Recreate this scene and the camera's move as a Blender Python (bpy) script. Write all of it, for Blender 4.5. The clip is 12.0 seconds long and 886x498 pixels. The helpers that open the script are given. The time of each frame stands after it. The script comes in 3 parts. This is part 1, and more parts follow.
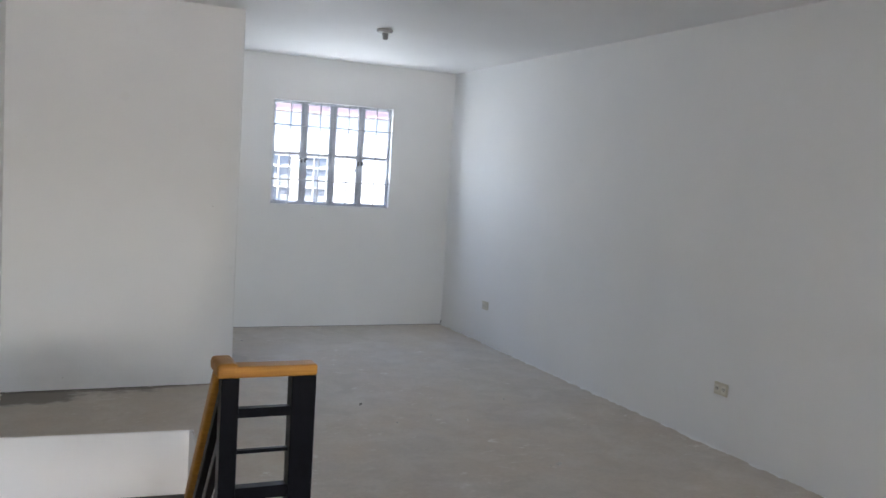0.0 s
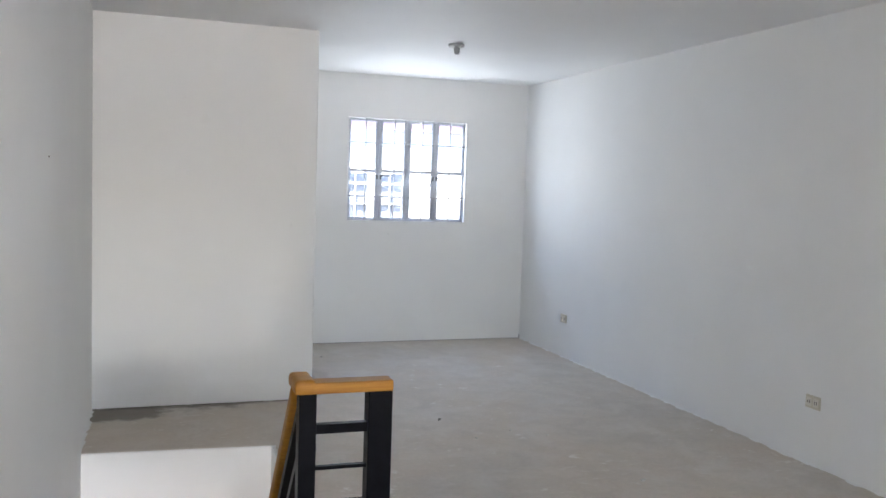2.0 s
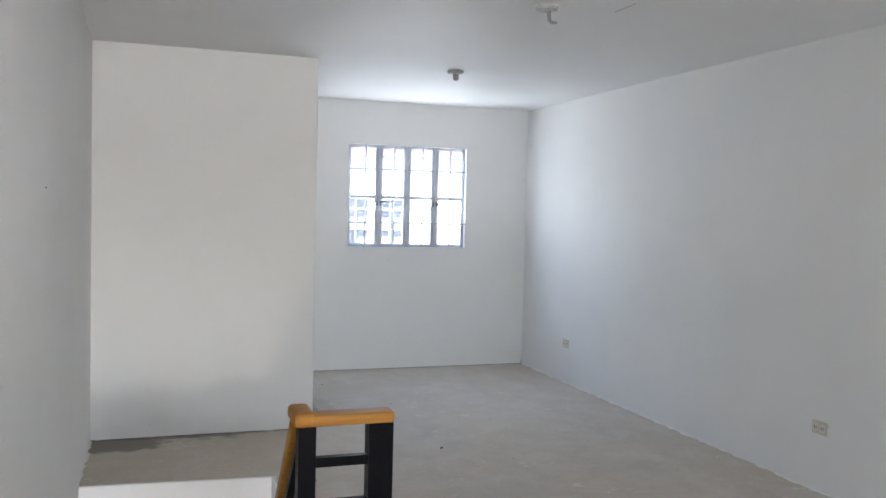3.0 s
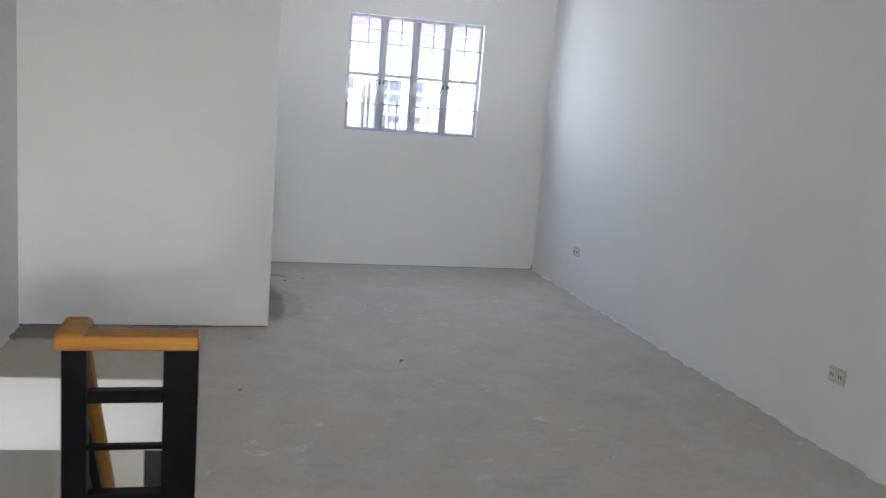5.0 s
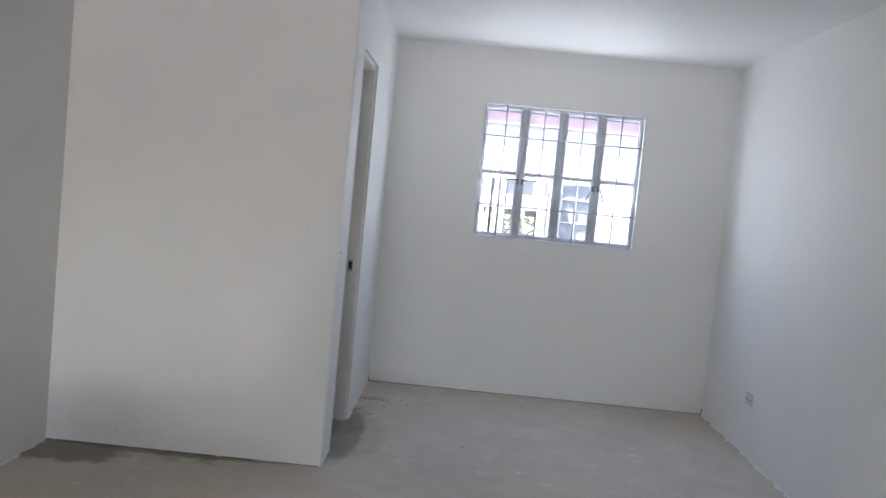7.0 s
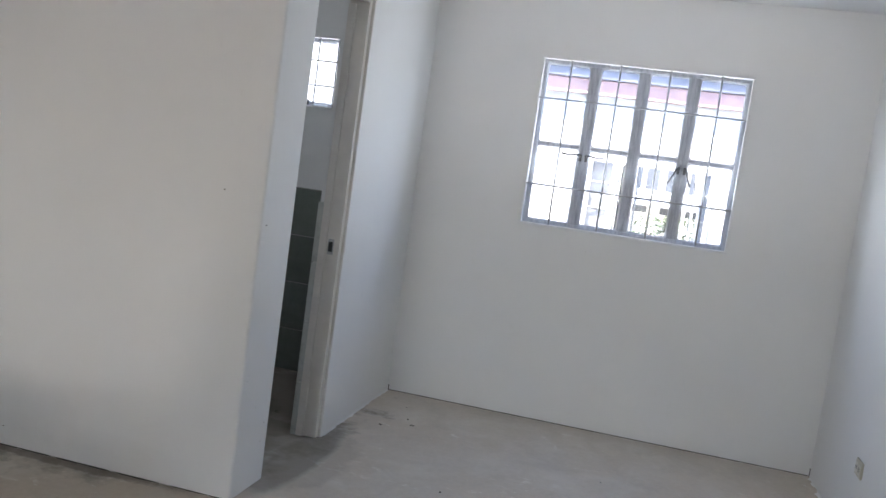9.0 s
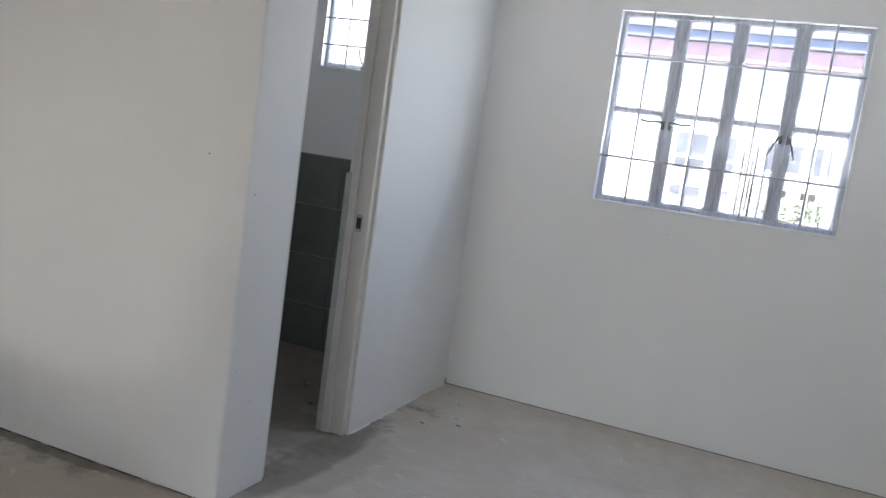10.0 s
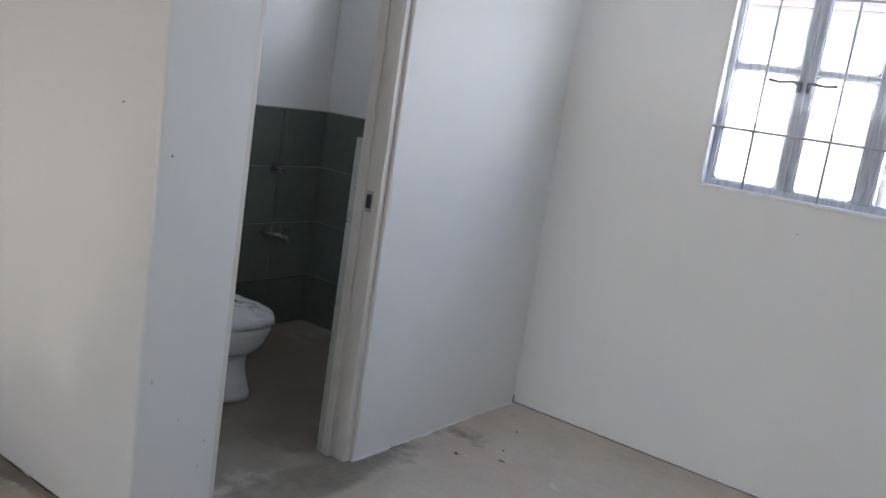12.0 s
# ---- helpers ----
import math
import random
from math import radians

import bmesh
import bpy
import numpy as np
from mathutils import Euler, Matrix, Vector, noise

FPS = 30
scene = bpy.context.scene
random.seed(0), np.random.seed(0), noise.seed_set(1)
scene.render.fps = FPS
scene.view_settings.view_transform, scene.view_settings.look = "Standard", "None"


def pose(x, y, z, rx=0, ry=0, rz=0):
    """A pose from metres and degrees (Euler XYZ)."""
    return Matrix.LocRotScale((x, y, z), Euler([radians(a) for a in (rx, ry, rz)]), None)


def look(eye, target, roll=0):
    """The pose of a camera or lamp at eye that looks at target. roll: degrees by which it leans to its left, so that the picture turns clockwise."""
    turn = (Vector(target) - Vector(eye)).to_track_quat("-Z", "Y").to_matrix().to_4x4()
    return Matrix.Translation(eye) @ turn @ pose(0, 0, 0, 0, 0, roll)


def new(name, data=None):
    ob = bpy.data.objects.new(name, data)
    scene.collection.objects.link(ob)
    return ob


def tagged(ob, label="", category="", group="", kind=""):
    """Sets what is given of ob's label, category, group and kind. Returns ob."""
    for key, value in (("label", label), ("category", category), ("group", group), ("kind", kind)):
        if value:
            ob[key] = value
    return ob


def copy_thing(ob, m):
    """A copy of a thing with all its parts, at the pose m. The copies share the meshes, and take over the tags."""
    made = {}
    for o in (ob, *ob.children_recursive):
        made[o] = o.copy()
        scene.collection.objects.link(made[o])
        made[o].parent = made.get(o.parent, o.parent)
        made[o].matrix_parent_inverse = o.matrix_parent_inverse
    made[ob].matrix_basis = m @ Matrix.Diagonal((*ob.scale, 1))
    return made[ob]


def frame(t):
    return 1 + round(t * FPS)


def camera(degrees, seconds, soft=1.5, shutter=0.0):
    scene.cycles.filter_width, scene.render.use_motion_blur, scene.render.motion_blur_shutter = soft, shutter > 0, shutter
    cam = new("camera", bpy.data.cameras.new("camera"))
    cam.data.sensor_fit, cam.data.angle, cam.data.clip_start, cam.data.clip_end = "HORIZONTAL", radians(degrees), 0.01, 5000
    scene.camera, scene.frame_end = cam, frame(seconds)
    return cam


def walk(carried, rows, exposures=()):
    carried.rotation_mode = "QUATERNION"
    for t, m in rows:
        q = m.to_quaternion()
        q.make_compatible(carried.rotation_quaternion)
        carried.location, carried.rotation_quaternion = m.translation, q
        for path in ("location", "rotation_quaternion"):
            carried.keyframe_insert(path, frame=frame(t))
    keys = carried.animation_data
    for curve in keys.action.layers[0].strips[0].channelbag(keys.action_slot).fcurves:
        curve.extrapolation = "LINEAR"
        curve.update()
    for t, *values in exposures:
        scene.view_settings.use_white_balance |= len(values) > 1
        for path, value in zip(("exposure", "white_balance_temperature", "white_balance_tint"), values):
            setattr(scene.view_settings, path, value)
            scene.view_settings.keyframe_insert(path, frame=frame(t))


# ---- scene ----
cam = camera(54.7, 12.0, soft=1.5, shutter=0.25)
PATH = [
    (0, (-3.59, -7.894, 1.512), (-2.77, -6.078, 1.342), 3.5),
    (0.5, (-3.616, -7.893, 1.507), (-2.875, -6.044, 1.324), 3.2),
    (1, (-3.618, -7.893, 1.507), (-2.904, -6.034, 1.321), 2.9),
    (1.5, (-3.593, -7.875, 1.511), (-2.921, -6.001, 1.32), 2.5),
    (2, (-3.57, -7.874, 1.509), (-2.918, -5.989, 1.363), 1.9),
    (2.5, (-3.561, -7.87, 1.529), (-2.908, -5.981, 1.443), 1.4),
    (3, (-3.558, -7.846, 1.522), (-2.909, -5.957, 1.432), 1.4),
    (3.4, (-3.517, -7.816, 1.494), (-2.87, -5.929, 1.359), 0.7),
    (3.5, (-3.498, -7.804, 1.489), (-2.847, -5.924, 1.287), 0.7),
    (3.6, (-3.474, -7.788, 1.479), (-2.814, -5.917, 1.228), 0.8),
    (3.7, (-3.434, -7.754, 1.466), (-2.765, -5.887, 1.21), 0.8),
    (5.3, (-2.643, -7.166, 1.475), (-2.166, -5.256, 1.124), 5.3),
    (5.5, (-2.548, -7.085, 1.463), (-2.065, -5.175, 1.116), 5.9),
    (6, (-2.337, -6.85, 1.518), (-1.879, -4.925, 1.226), 6.1),
    (6.5, (-2.085, -6.591, 1.499), (-1.901, -4.607, 1.321), 5.4),
    (7, (-1.861, -6.288, 1.455), (-1.91, -4.294, 1.321), 5.5),
    (7.5, (-1.685, -5.923, 1.439), (-1.765, -3.931, 1.283), 5.7),
    (7.7, (-1.611, -5.795, 1.44), (-1.802, -3.811, 1.272), 5.5),
    (9.3, (-0.944, -4.853, 1.405), (-1.47, -2.934, 1.205), 8.0),
    (9.5, (-0.904, -4.732, 1.401), (-1.489, -2.833, 1.171), 7.8),
    (10, (-0.768, -4.388, 1.387), (-1.533, -2.559, 1.122), 7.9),
    (10.5, (-0.625, -4.103, 1.357), (-1.472, -2.324, 1.017), 8.3),
    (11, (-0.558, -3.852, 1.364), (-1.613, -2.206, 0.942), 8.0),
    (11.5, (-0.578, -3.564, 1.371), (-1.686, -1.956, 0.939), 8.8),
    (12, (-0.6, -3.357, 1.367), (-1.747, -1.758, 1.007), 8.7),
]
walk(cam, [(t, look(e, g, r)) for t, e, g, r in PATH], exposures=[(0.0, 4.92, 6450, 13), (0.5, 5.22, 6450, 13), (1.0, 5.24, 6450, 13), (1.5, 5.42, 6450, 13), (2.5, 5.2, 6450, 13), (3.5, 5.28, 6450, 13), (5.5, 4.98, 6450, 13), (7.5, 4.86, 6500, 15), (9.5, 4.90, 6600, 14), (10.5, 4.95, 6650, 14), (12.0, 5.03, 6650, 15)])

# ---- plan, metres ----
H = 2.53            # ceiling
XW = -3.903         # party wall beside the stair
XB = -2.48          # side wall of the bathroom
YB = -2.030         # front wall of the bathroom
BT = 0.15           # bathroom wall thickness
VX, VY0, VY1 = -2.894, -5.29, -3.036   # stair opening
VYW = -2.959        # its skewed edge at the party wall
YS = -8.75          # wall behind the camera
YF = -11.6          # street front
YL = -9.0           # lower front wall
ZL = -2.65          # lower floor
WX0, WX1, WZ0, WZ1 = -1.820, -0.631, 1.150, 2.136   # window
BX0, BX1, BZ0, BZ1 = -3.545, -3.005, 1.668, 2.115      # bathroom window
DY0, DY1, DZ = -1.749, -1.102, 2.166   # bathroom doorway
NY = 2.0            # neighbouring house

# ---- world, sun, window light ----
world = bpy.data.worlds.new("sky")
scene.world = world
world.use_nodes = True
wn = world.node_tree
sky = wn.nodes.new("ShaderNodeTexSky")
sky.sky_type = 'NISHITA'
sky.sun_disc = False
sky.sun_elevation = radians(73)
sky.sun_rotation = radians(240)
wn.links.new(sky.outputs[0], wn.nodes["Background"].inputs[0])
wn.nodes["Background"].inputs[1].default_value = 0.055

sun = new("sun", bpy.data.lights.new("sun", 'SUN'))
sun.data.energy = 2.0
sun.data.angle = radians(0.5)
sun.data.color = (1.0, 0.95, 0.88)
sun.matrix_world = look((-2.0, -1.15, 5.4), (0, 0, 0))


def window_light(name, eye, target, w, h, power, colour):
    lamp = new(name, bpy.data.lights.new(name, 'AREA'))
    lamp.data.shape = 'RECTANGLE'
    lamp.data.size, lamp.data.size_y, lamp.data.energy, lamp.data.color = w, h, power, colour
    lamp.matrix_world = look(eye, target)
    return lamp


window_light("street_window_light", (-2.6, YF - 0.05, 1.45), (-2.6, 0, 1.45), 2.0, 1.2, 2.8, (1.0, 0.98, 0.965))
window_light("lower_door_light", (-3.45, YL - 0.05, ZL + 0.40), (-3.45, YL + 5.0, ZL + 2.6), 0.8, 0.75, 2.7, (1.0, 0.96, 0.91))
window_light("north_window_light", ((WX0 + WX1) / 2, 0.135, (WZ0 + WZ1) / 2), ((WX0 + WX1) / 2, -3, (WZ0 + WZ1) / 2 + 2.0), WX1 - WX0, WZ1 - WZ0, 0.64, (0.79, 0.905, 1.0))
window_light("bath_window_light", ((BX0 + BX1) / 2, 0.2, (BZ0 + BZ1) / 2), ((BX0 + BX1) / 2, -3, (BZ0 + BZ1) / 2), BX1 - BX0 + 0.1, BZ1 - BZ0 + 0.1, 0.38, (0.90, 0.96, 1.0))

# ---- materials ----


class Nodes:
    """A node material under construction."""

    def __init__(self, name):
        self.m = bpy.data.materials.new(name)
        self.m.use_nodes = True
        self.t = self.m.node_tree
        self.b = self.t.nodes["Principled BSDF"]
        self.co = self.add("ShaderNodeTexCoord").outputs["Object"]

    def add(self, kind, **settings):
        n = self.t.nodes.new(kind)
        for k, v in settings.items():
            n.inputs[k.replace("_", " ")].default_value = v
        return n

    def link(self, a, b):
        self.t.links.new(a, b)

    def noise(self, scale, detail=4.0, rough=0.55, co=None, distortion=0.0):
        n = self.add("ShaderNodeTexNoise", Scale=scale, Detail=detail, Roughness=rough, Distortion=distortion)
        self.link(co or self.co, n.inputs["Vector"])
        return n.outputs["Fac"]

    def ramp(self, fac, *stops):
        n = self.add("ShaderNodeValToRGB")
        els = n.color_ramp.elements
        while len(els) < len(stops):
            els.new(0.5)
        for e, (p, c) in zip(els, stops):
            e.position = p
            e.color = (*c, 1) if len(c) == 3 else c
        self.link(fac, n.inputs[0])
        return n.outputs[0]

    def mix(self, fac, a, b, mode='MIX'):
        n = self.t.nodes.new("ShaderNodeMix")
        n.data_type, n.blend_type = 'RGBA', mode
        for v, s in ((fac, n.inputs[0]), (a, n.inputs[6]), (b, n.inputs[7])):
            if isinstance(v, (int, float)):
                s.default_value = v
            elif isinstance(v, tuple):
                s.default_value = (*v, 1)
            else:
                self.link(v, s)
        return n.outputs[2]

    def calc(self, op, a, b=0.0, c=0.0):
        n = self.t.nodes.new("ShaderNodeMath")
        n.operation = op
        n.use_clamp = op == 'MULTIPLY'
        for v, s in zip((a, b, c), n.inputs):
            if isinstance(v, (int, float)):
                s.default_value = v
            else:
                self.link(v, s)
        return n.outputs[0]

    def blot(self, centre, size, noise_scale=6.0, amount=0.5, lo=0.26, hi=0.42):
        """A ragged blot round a place, 0 to 1, for dirt, damp and painted dimness."""
        mp = self.add("ShaderNodeMapping")
        self.link(self.co, mp.inputs[0])
        mp.inputs["Scale"].default_value = tuple(1.0 / s for s in size)
        mp.inputs["Location"].default_value = tuple(-c / s for c, s in zip(centre, size))
        g = self.add("ShaderNodeTexGradient")
        g.gradient_type = 'SPHERICAL'
        self.link(mp.outputs[0], g.inputs[0])
        n = self.noise(noise_scale, 5.0, 0.65)
        return self.ramp(self.calc('ADD', g.outputs[1], self.calc('MULTIPLY_ADD', n, amount * 2, -amount)), (lo, (0, 0, 0)), (hi, (1, 1, 1)))

    def bump(self, height, strength, distance):
        n = self.add("ShaderNodeBump", Strength=strength, Distance=distance)
        self.link(height, n.inputs["Height"])
        if self.b.inputs["Normal"].is_linked:
            self.link(self.b.inputs["Normal"].links[0].from_socket, n.inputs["Normal"])
        self.link(n.outputs[0], self.b.inputs["Normal"])

    def finish(self, colour, rough=0.6, metal=0.0, spec=0.5):
        for v, key in ((colour, "Base Color"), (rough, "Roughness"), (metal, "Metallic"), (spec, "Specular IOR Level")):
            s = self.b.inputs[key]
            if isinstance(v, (int, float)):
                s.default_value = v
            elif isinstance(v, tuple):
                s.default_value = (*v, 1)
            else:
                self.link(v, s)
        return self.m


def paint(name, tone, stains=()):
    """Rolled wall paint on hand-trowelled plaster."""
    n = Nodes(name)
    a = n.noise(1.3, 3.0)
    base = n.ramp(a, (0.3, tuple(c * 0.955 for c in tone)), (0.7, tone))
    grime = n.ramp(n.noise(7.0, 6.0, 0.7), (0.62, (0, 0, 0)), (0.85, (0.22, 0.22, 0.22)))
    base = n.mix(grime, base, (0.62, 0.60, 0.56))
    for centre, size, dark in stains:
        base = n.mix(n.calc('MULTIPLY', n.blot(centre, size, 4.0, 0.30, 0.1, 0.75), dark), base, (0.30, 0.29, 0.27))
    n.bump(n.noise(1.6, 2.0), 0.35, 0.02)
    n.bump(n.noise(9.0, 3.0), 0.25, 0.004)
    n.bump(n.noise(260.0, 2.0), 0.10, 0.0006)
    return n.finish(base, n.ramp(a, (0.3, (0.55,) * 3), (0.7, (0.68,) * 3)), spec=0.35)


WHITE = (0.83, 0.83, 0.82)
M_wall = paint("wall_paint", WHITE)
M_bath_front = paint("wall_paint_smudged", WHITE, [((-3.62, YB, 0.16), (0.50, 0.5, 0.26), 0.2), ((-3.2, YB, 0.03), (0.8, 0.5, 0.16), 0.16)])
M_ceiling = paint("ceiling_paint", (0.84, 0.84, 0.84))
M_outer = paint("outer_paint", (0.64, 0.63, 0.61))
M_render = paint("weathered_render", (0.55, 0.545, 0.53))


def concrete():
    """Bare trowelled screed with pale scuffs, dust and damp cement patches; bathroom darkened for dirt and shade."""
    n = Nodes("screed")
    big = n.noise(0.9, 4.0, 0.6)
    base = n.ramp(big, (0.30, (0.53, 0.475, 0.415)), (0.70, (0.63, 0.575, 0.515)))
    mid = n.ramp(n.noise(4.5, 7.0, 0.68, distortion=0.6), (0.35, (0.48, 0.445, 0.40)), (0.60, (0.63, 0.585, 0.53)))
    base = n.mix(0.45, base, mid)
    warm = n.ramp(n.noise(0.9, 6.0, 0.62), (0.42, (0, 0, 0)), (0.62, (0.6,) * 3))
    base = n.mix(warm, base, (0.56, 0.475, 0.385))
    fine = n.ramp(n.noise(38.0, 5.0, 0.6), (0.32, (0.945,) * 3), (0.68, (1.03,) * 3))
    base = n.mix(0.8, base, fine, 'MULTIPLY')
    mp = n.add("ShaderNodeMapping")
    n.link(n.co, mp.inputs[0])
    mp.inputs["Scale"].default_value = (1.0, 1.7, 1.0)
    mp.inputs["Rotation"].default_value = (0, 0, 0.7)
    # short pale trowel scuffs, only here and there
    where = n.ramp(n.noise(1.7, 3.0, 0.5), (0.48, (0, 0, 0)), (0.60, (1,) * 3))
    scuff = n.ramp(n.noise(8.5, 4.0, 0.62, mp.outputs[0], 0.8), (0.60, (0, 0, 0)), (0.70, (0.75,) * 3))
    base = n.mix(n.calc('MULTIPLY', scuff, where), base, (0.76, 0.735, 0.69))
    dust = n.ramp(n.noise(2.6, 8.0, 0.7, distortion=0.4), (0.50, (0, 0, 0)), (0.74, (0.38,) * 3))
    base = n.mix(dust, base, (0.72, 0.70, 0.66))
    speck = n.ramp(n.noise(34.0, 2.0, 0.5), (0.72, (0, 0, 0)), (0.77, (0.5,) * 3))
    base = n.mix(speck, base, (0.74, 0.72, 0.68))
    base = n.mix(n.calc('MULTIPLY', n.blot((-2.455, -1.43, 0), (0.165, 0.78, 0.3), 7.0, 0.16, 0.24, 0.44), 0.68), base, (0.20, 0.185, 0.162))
    # Broad bathroom blots at x -3.15 and -3.4 mix dirt with painted dimness.
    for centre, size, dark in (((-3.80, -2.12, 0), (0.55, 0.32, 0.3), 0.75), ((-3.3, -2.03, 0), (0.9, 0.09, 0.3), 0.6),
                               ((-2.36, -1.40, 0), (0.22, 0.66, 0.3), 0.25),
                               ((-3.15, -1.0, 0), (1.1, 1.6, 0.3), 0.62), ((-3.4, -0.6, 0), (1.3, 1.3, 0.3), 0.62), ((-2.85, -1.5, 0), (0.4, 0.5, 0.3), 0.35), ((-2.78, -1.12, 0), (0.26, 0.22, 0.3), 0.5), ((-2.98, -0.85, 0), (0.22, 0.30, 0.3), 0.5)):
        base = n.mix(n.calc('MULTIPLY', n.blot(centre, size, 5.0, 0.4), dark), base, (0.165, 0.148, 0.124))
    n.bump(n.noise(3.0, 4.0), 0.22, 0.009)
    n.bump(n.noise(30.0, 5.0, 0.6), 0.2, 0.002)
    n.bump(n.noise(200.0, 3.0), 0.15, 0.0008)
    return n.finish(base, n.ramp(big, (0.3, (0.72,) * 3), (0.7, (0.88,) * 3)), spec=0.3)


M_floor = concrete()


def simple(name, colour, rough, metal=0.0, vary=0.12, scale=14.0, bump=0.0015, spec=0.5):
    n = Nodes(name)
    a = n.noise(scale, 5.0, 0.62)
    base = n.ramp(a, (0.3, tuple(c * (1 - vary) for c in colour)), (0.7, tuple(min(1, c * (1 + vary)) for c in colour)))
    n.bump(n.noise(scale * 5, 3.0), 0.2, bump)
    return n.finish(base, n.ramp(a, (0.3, (max(0, rough - 0.08),) * 3), (0.7, (min(1, rough + 0.08),) * 3)), metal, spec)


def wood():
    n = Nodes("varnished_wood")
    mp = n.add("ShaderNodeMapping")
    n.link(n.co, mp.inputs[0])
    mp.inputs["Scale"].default_value = (2.0, 26.0, 26.0)
    g = n.noise(2.2, 6.0, 0.6, mp.outputs[0], 0.4)
    base = n.ramp(g, (0.30, (0.28, 0.112, 0.012)), (0.55, (0.40, 0.172, 0.020)), (0.75, (0.47, 0.22, 0.034)))
    wear = n.ramp(n.noise(13.0, 6.0, 0.7), (0.60, (0, 0, 0)), (0.72, (0.5,) * 3))
    base = n.mix(wear, base, (0.60, 0.33, 0.08))
    n.bump(g, 0.2, 0.0015)
    return n.finish(base, 0.5, spec=0.3)


M_wood = wood()
M_black = simple("black_enamel", (0.006, 0.006, 0.008), 0.36, vary=0.3, scale=22, bump=0.001, spec=0.06)


def streaked_steel():
    """Grey primed steel with upright brush streaks and paler worn patches."""
    n = Nodes("primed_steel")
    mp = n.add("ShaderNodeMapping")
    n.link(n.co, mp.inputs[0])
    mp.inputs["Scale"].default_value = (60.0, 60.0, 7.0)
    g = n.noise(1.0, 5.0, 0.65, mp.outputs[0])
    base = n.ramp(g, (0.28, (0.27, 0.29, 0.335)), (0.50, (0.43, 0.455, 0.505)), (0.74, (0.58, 0.60, 0.64)))
    worn = n.ramp(n.noise(11.0, 5.0, 0.7), (0.58, (0, 0, 0)), (0.74, (0.45,) * 3))
    base = n.mix(worn, base, (0.66, 0.67, 0.69))
    n.bump(g, 0.25, 0.0012)
    return n.finish(base, n.ramp(g, (0.3, (0.40,) * 3), (0.7, (0.60,) * 3)))


M_frame = streaked_steel()
M_bead = simple("window_bead_paint", (0.78, 0.78, 0.78), 0.5, vary=0.08, scale=25)
M_trim_out = simple("weathered_white_trim", (0.46, 0.46, 0.45), 0.6, vary=0.12, scale=12)
M_rod = simple("grey_rod_paint", (0.42, 0.43, 0.45), 0.5, 0.0, 0.2, 30)
M_handle = simple("grey_bronze", (0.11, 0.11, 0.115), 0.45, 0.2, 0.25, 40)
M_jamb = simple("door_frame_paint", (0.72, 0.69, 0.645), 0.42, vary=0.06, scale=8)
M_plate = simple("ivory_plastic", (0.58, 0.54, 0.44), 0.4, vary=0.04, scale=30, bump=0.0003)
M_plate2 = simple("ivory_plastic_light", (0.66, 0.63, 0.55), 0.35, vary=0.03, scale=30, bump=0.0003)
M_slot = simple("slot_dark", (0.02, 0.02, 0.02), 0.6)
M_lamp = simple("grey_white_plastic", (0.44, 0.44, 0.44), 0.3, vary=0.04, scale=20, bump=0.0003)
M_wire = simple("grey_tape", (0.33, 0.33, 0.33), 0.5)
M_metal = simple("worn_chrome", (0.45, 0.45, 0.45), 0.3, 1.0, 0.15, 30, 0.0005)
M_ceramic = simple("white_ceramic", (0.74, 0.74, 0.75), 0.12, vary=0.03, scale=5, bump=0.0)
M_wrap = simple("milky_wrapping", (0.66, 0.67, 0.69), 0.3, vary=0.10, scale=16, bump=0.006)
M_print = simple("dark_print", (0.10, 0.11, 0.14), 0.5)
M_grout = simple("pale_grout", (0.40, 0.41, 0.38), 0.9, vary=0.1, scale=40)
M_pale_tile = simple("pale_tile_trim", (0.50, 0.52, 0.49), 0.3, vary=0.06, scale=20)
M_gap = simple("dark_joint", (0.06, 0.055, 0.05), 0.95)
M_pebble = simple("mortar_crumb", (0.16, 0.145, 0.125), 0.9, vary=0.3, scale=60)
M_pale_crumb = simple("pale_mortar_crumb", (0.55, 0.53, 0.49), 0.9, vary=0.15, scale=60)
M_fascia = simple("red_fascia_paint", (0.37, 0.245, 0.235), 0.6, vary=0.15, scale=5)
M_gutter = simple("blue_roof_metal", (0.16, 0.163, 0.19), 0.45, 0.0, 0.15, 6)
M_far_pane = simple("far_dark_glass", (0.075, 0.08, 0.09), 0.6, vary=0.2, scale=3, spec=0.2)
M_ground = simple("pale_concrete_yard", (0.62, 0.59, 0.53), 0.95, vary=0.25, scale=2.0, bump=0.02)
M_leaf = simple("leaf", (0.085, 0.105, 0.065), 0.6, vary=0.4, scale=30)


def tile_paint():
    n = Nodes("green_grey_tile")
    info = n.add("ShaderNodeObjectInfo")
    a = n.noise(18.0, 5.0, 0.6)
    base = n.ramp(a, (0.3, (0.155, 0.178, 0.160)), (0.7, (0.190, 0.212, 0.193)))
    tint = n.ramp(info.outputs["Random"], (0.0, (0.90,) * 3), (1.0, (1.08,) * 3))
    base = n.mix(1.0, base, tint, 'MULTIPLY')
    return n.finish(base, 0.22)


M_tile = tile_paint()


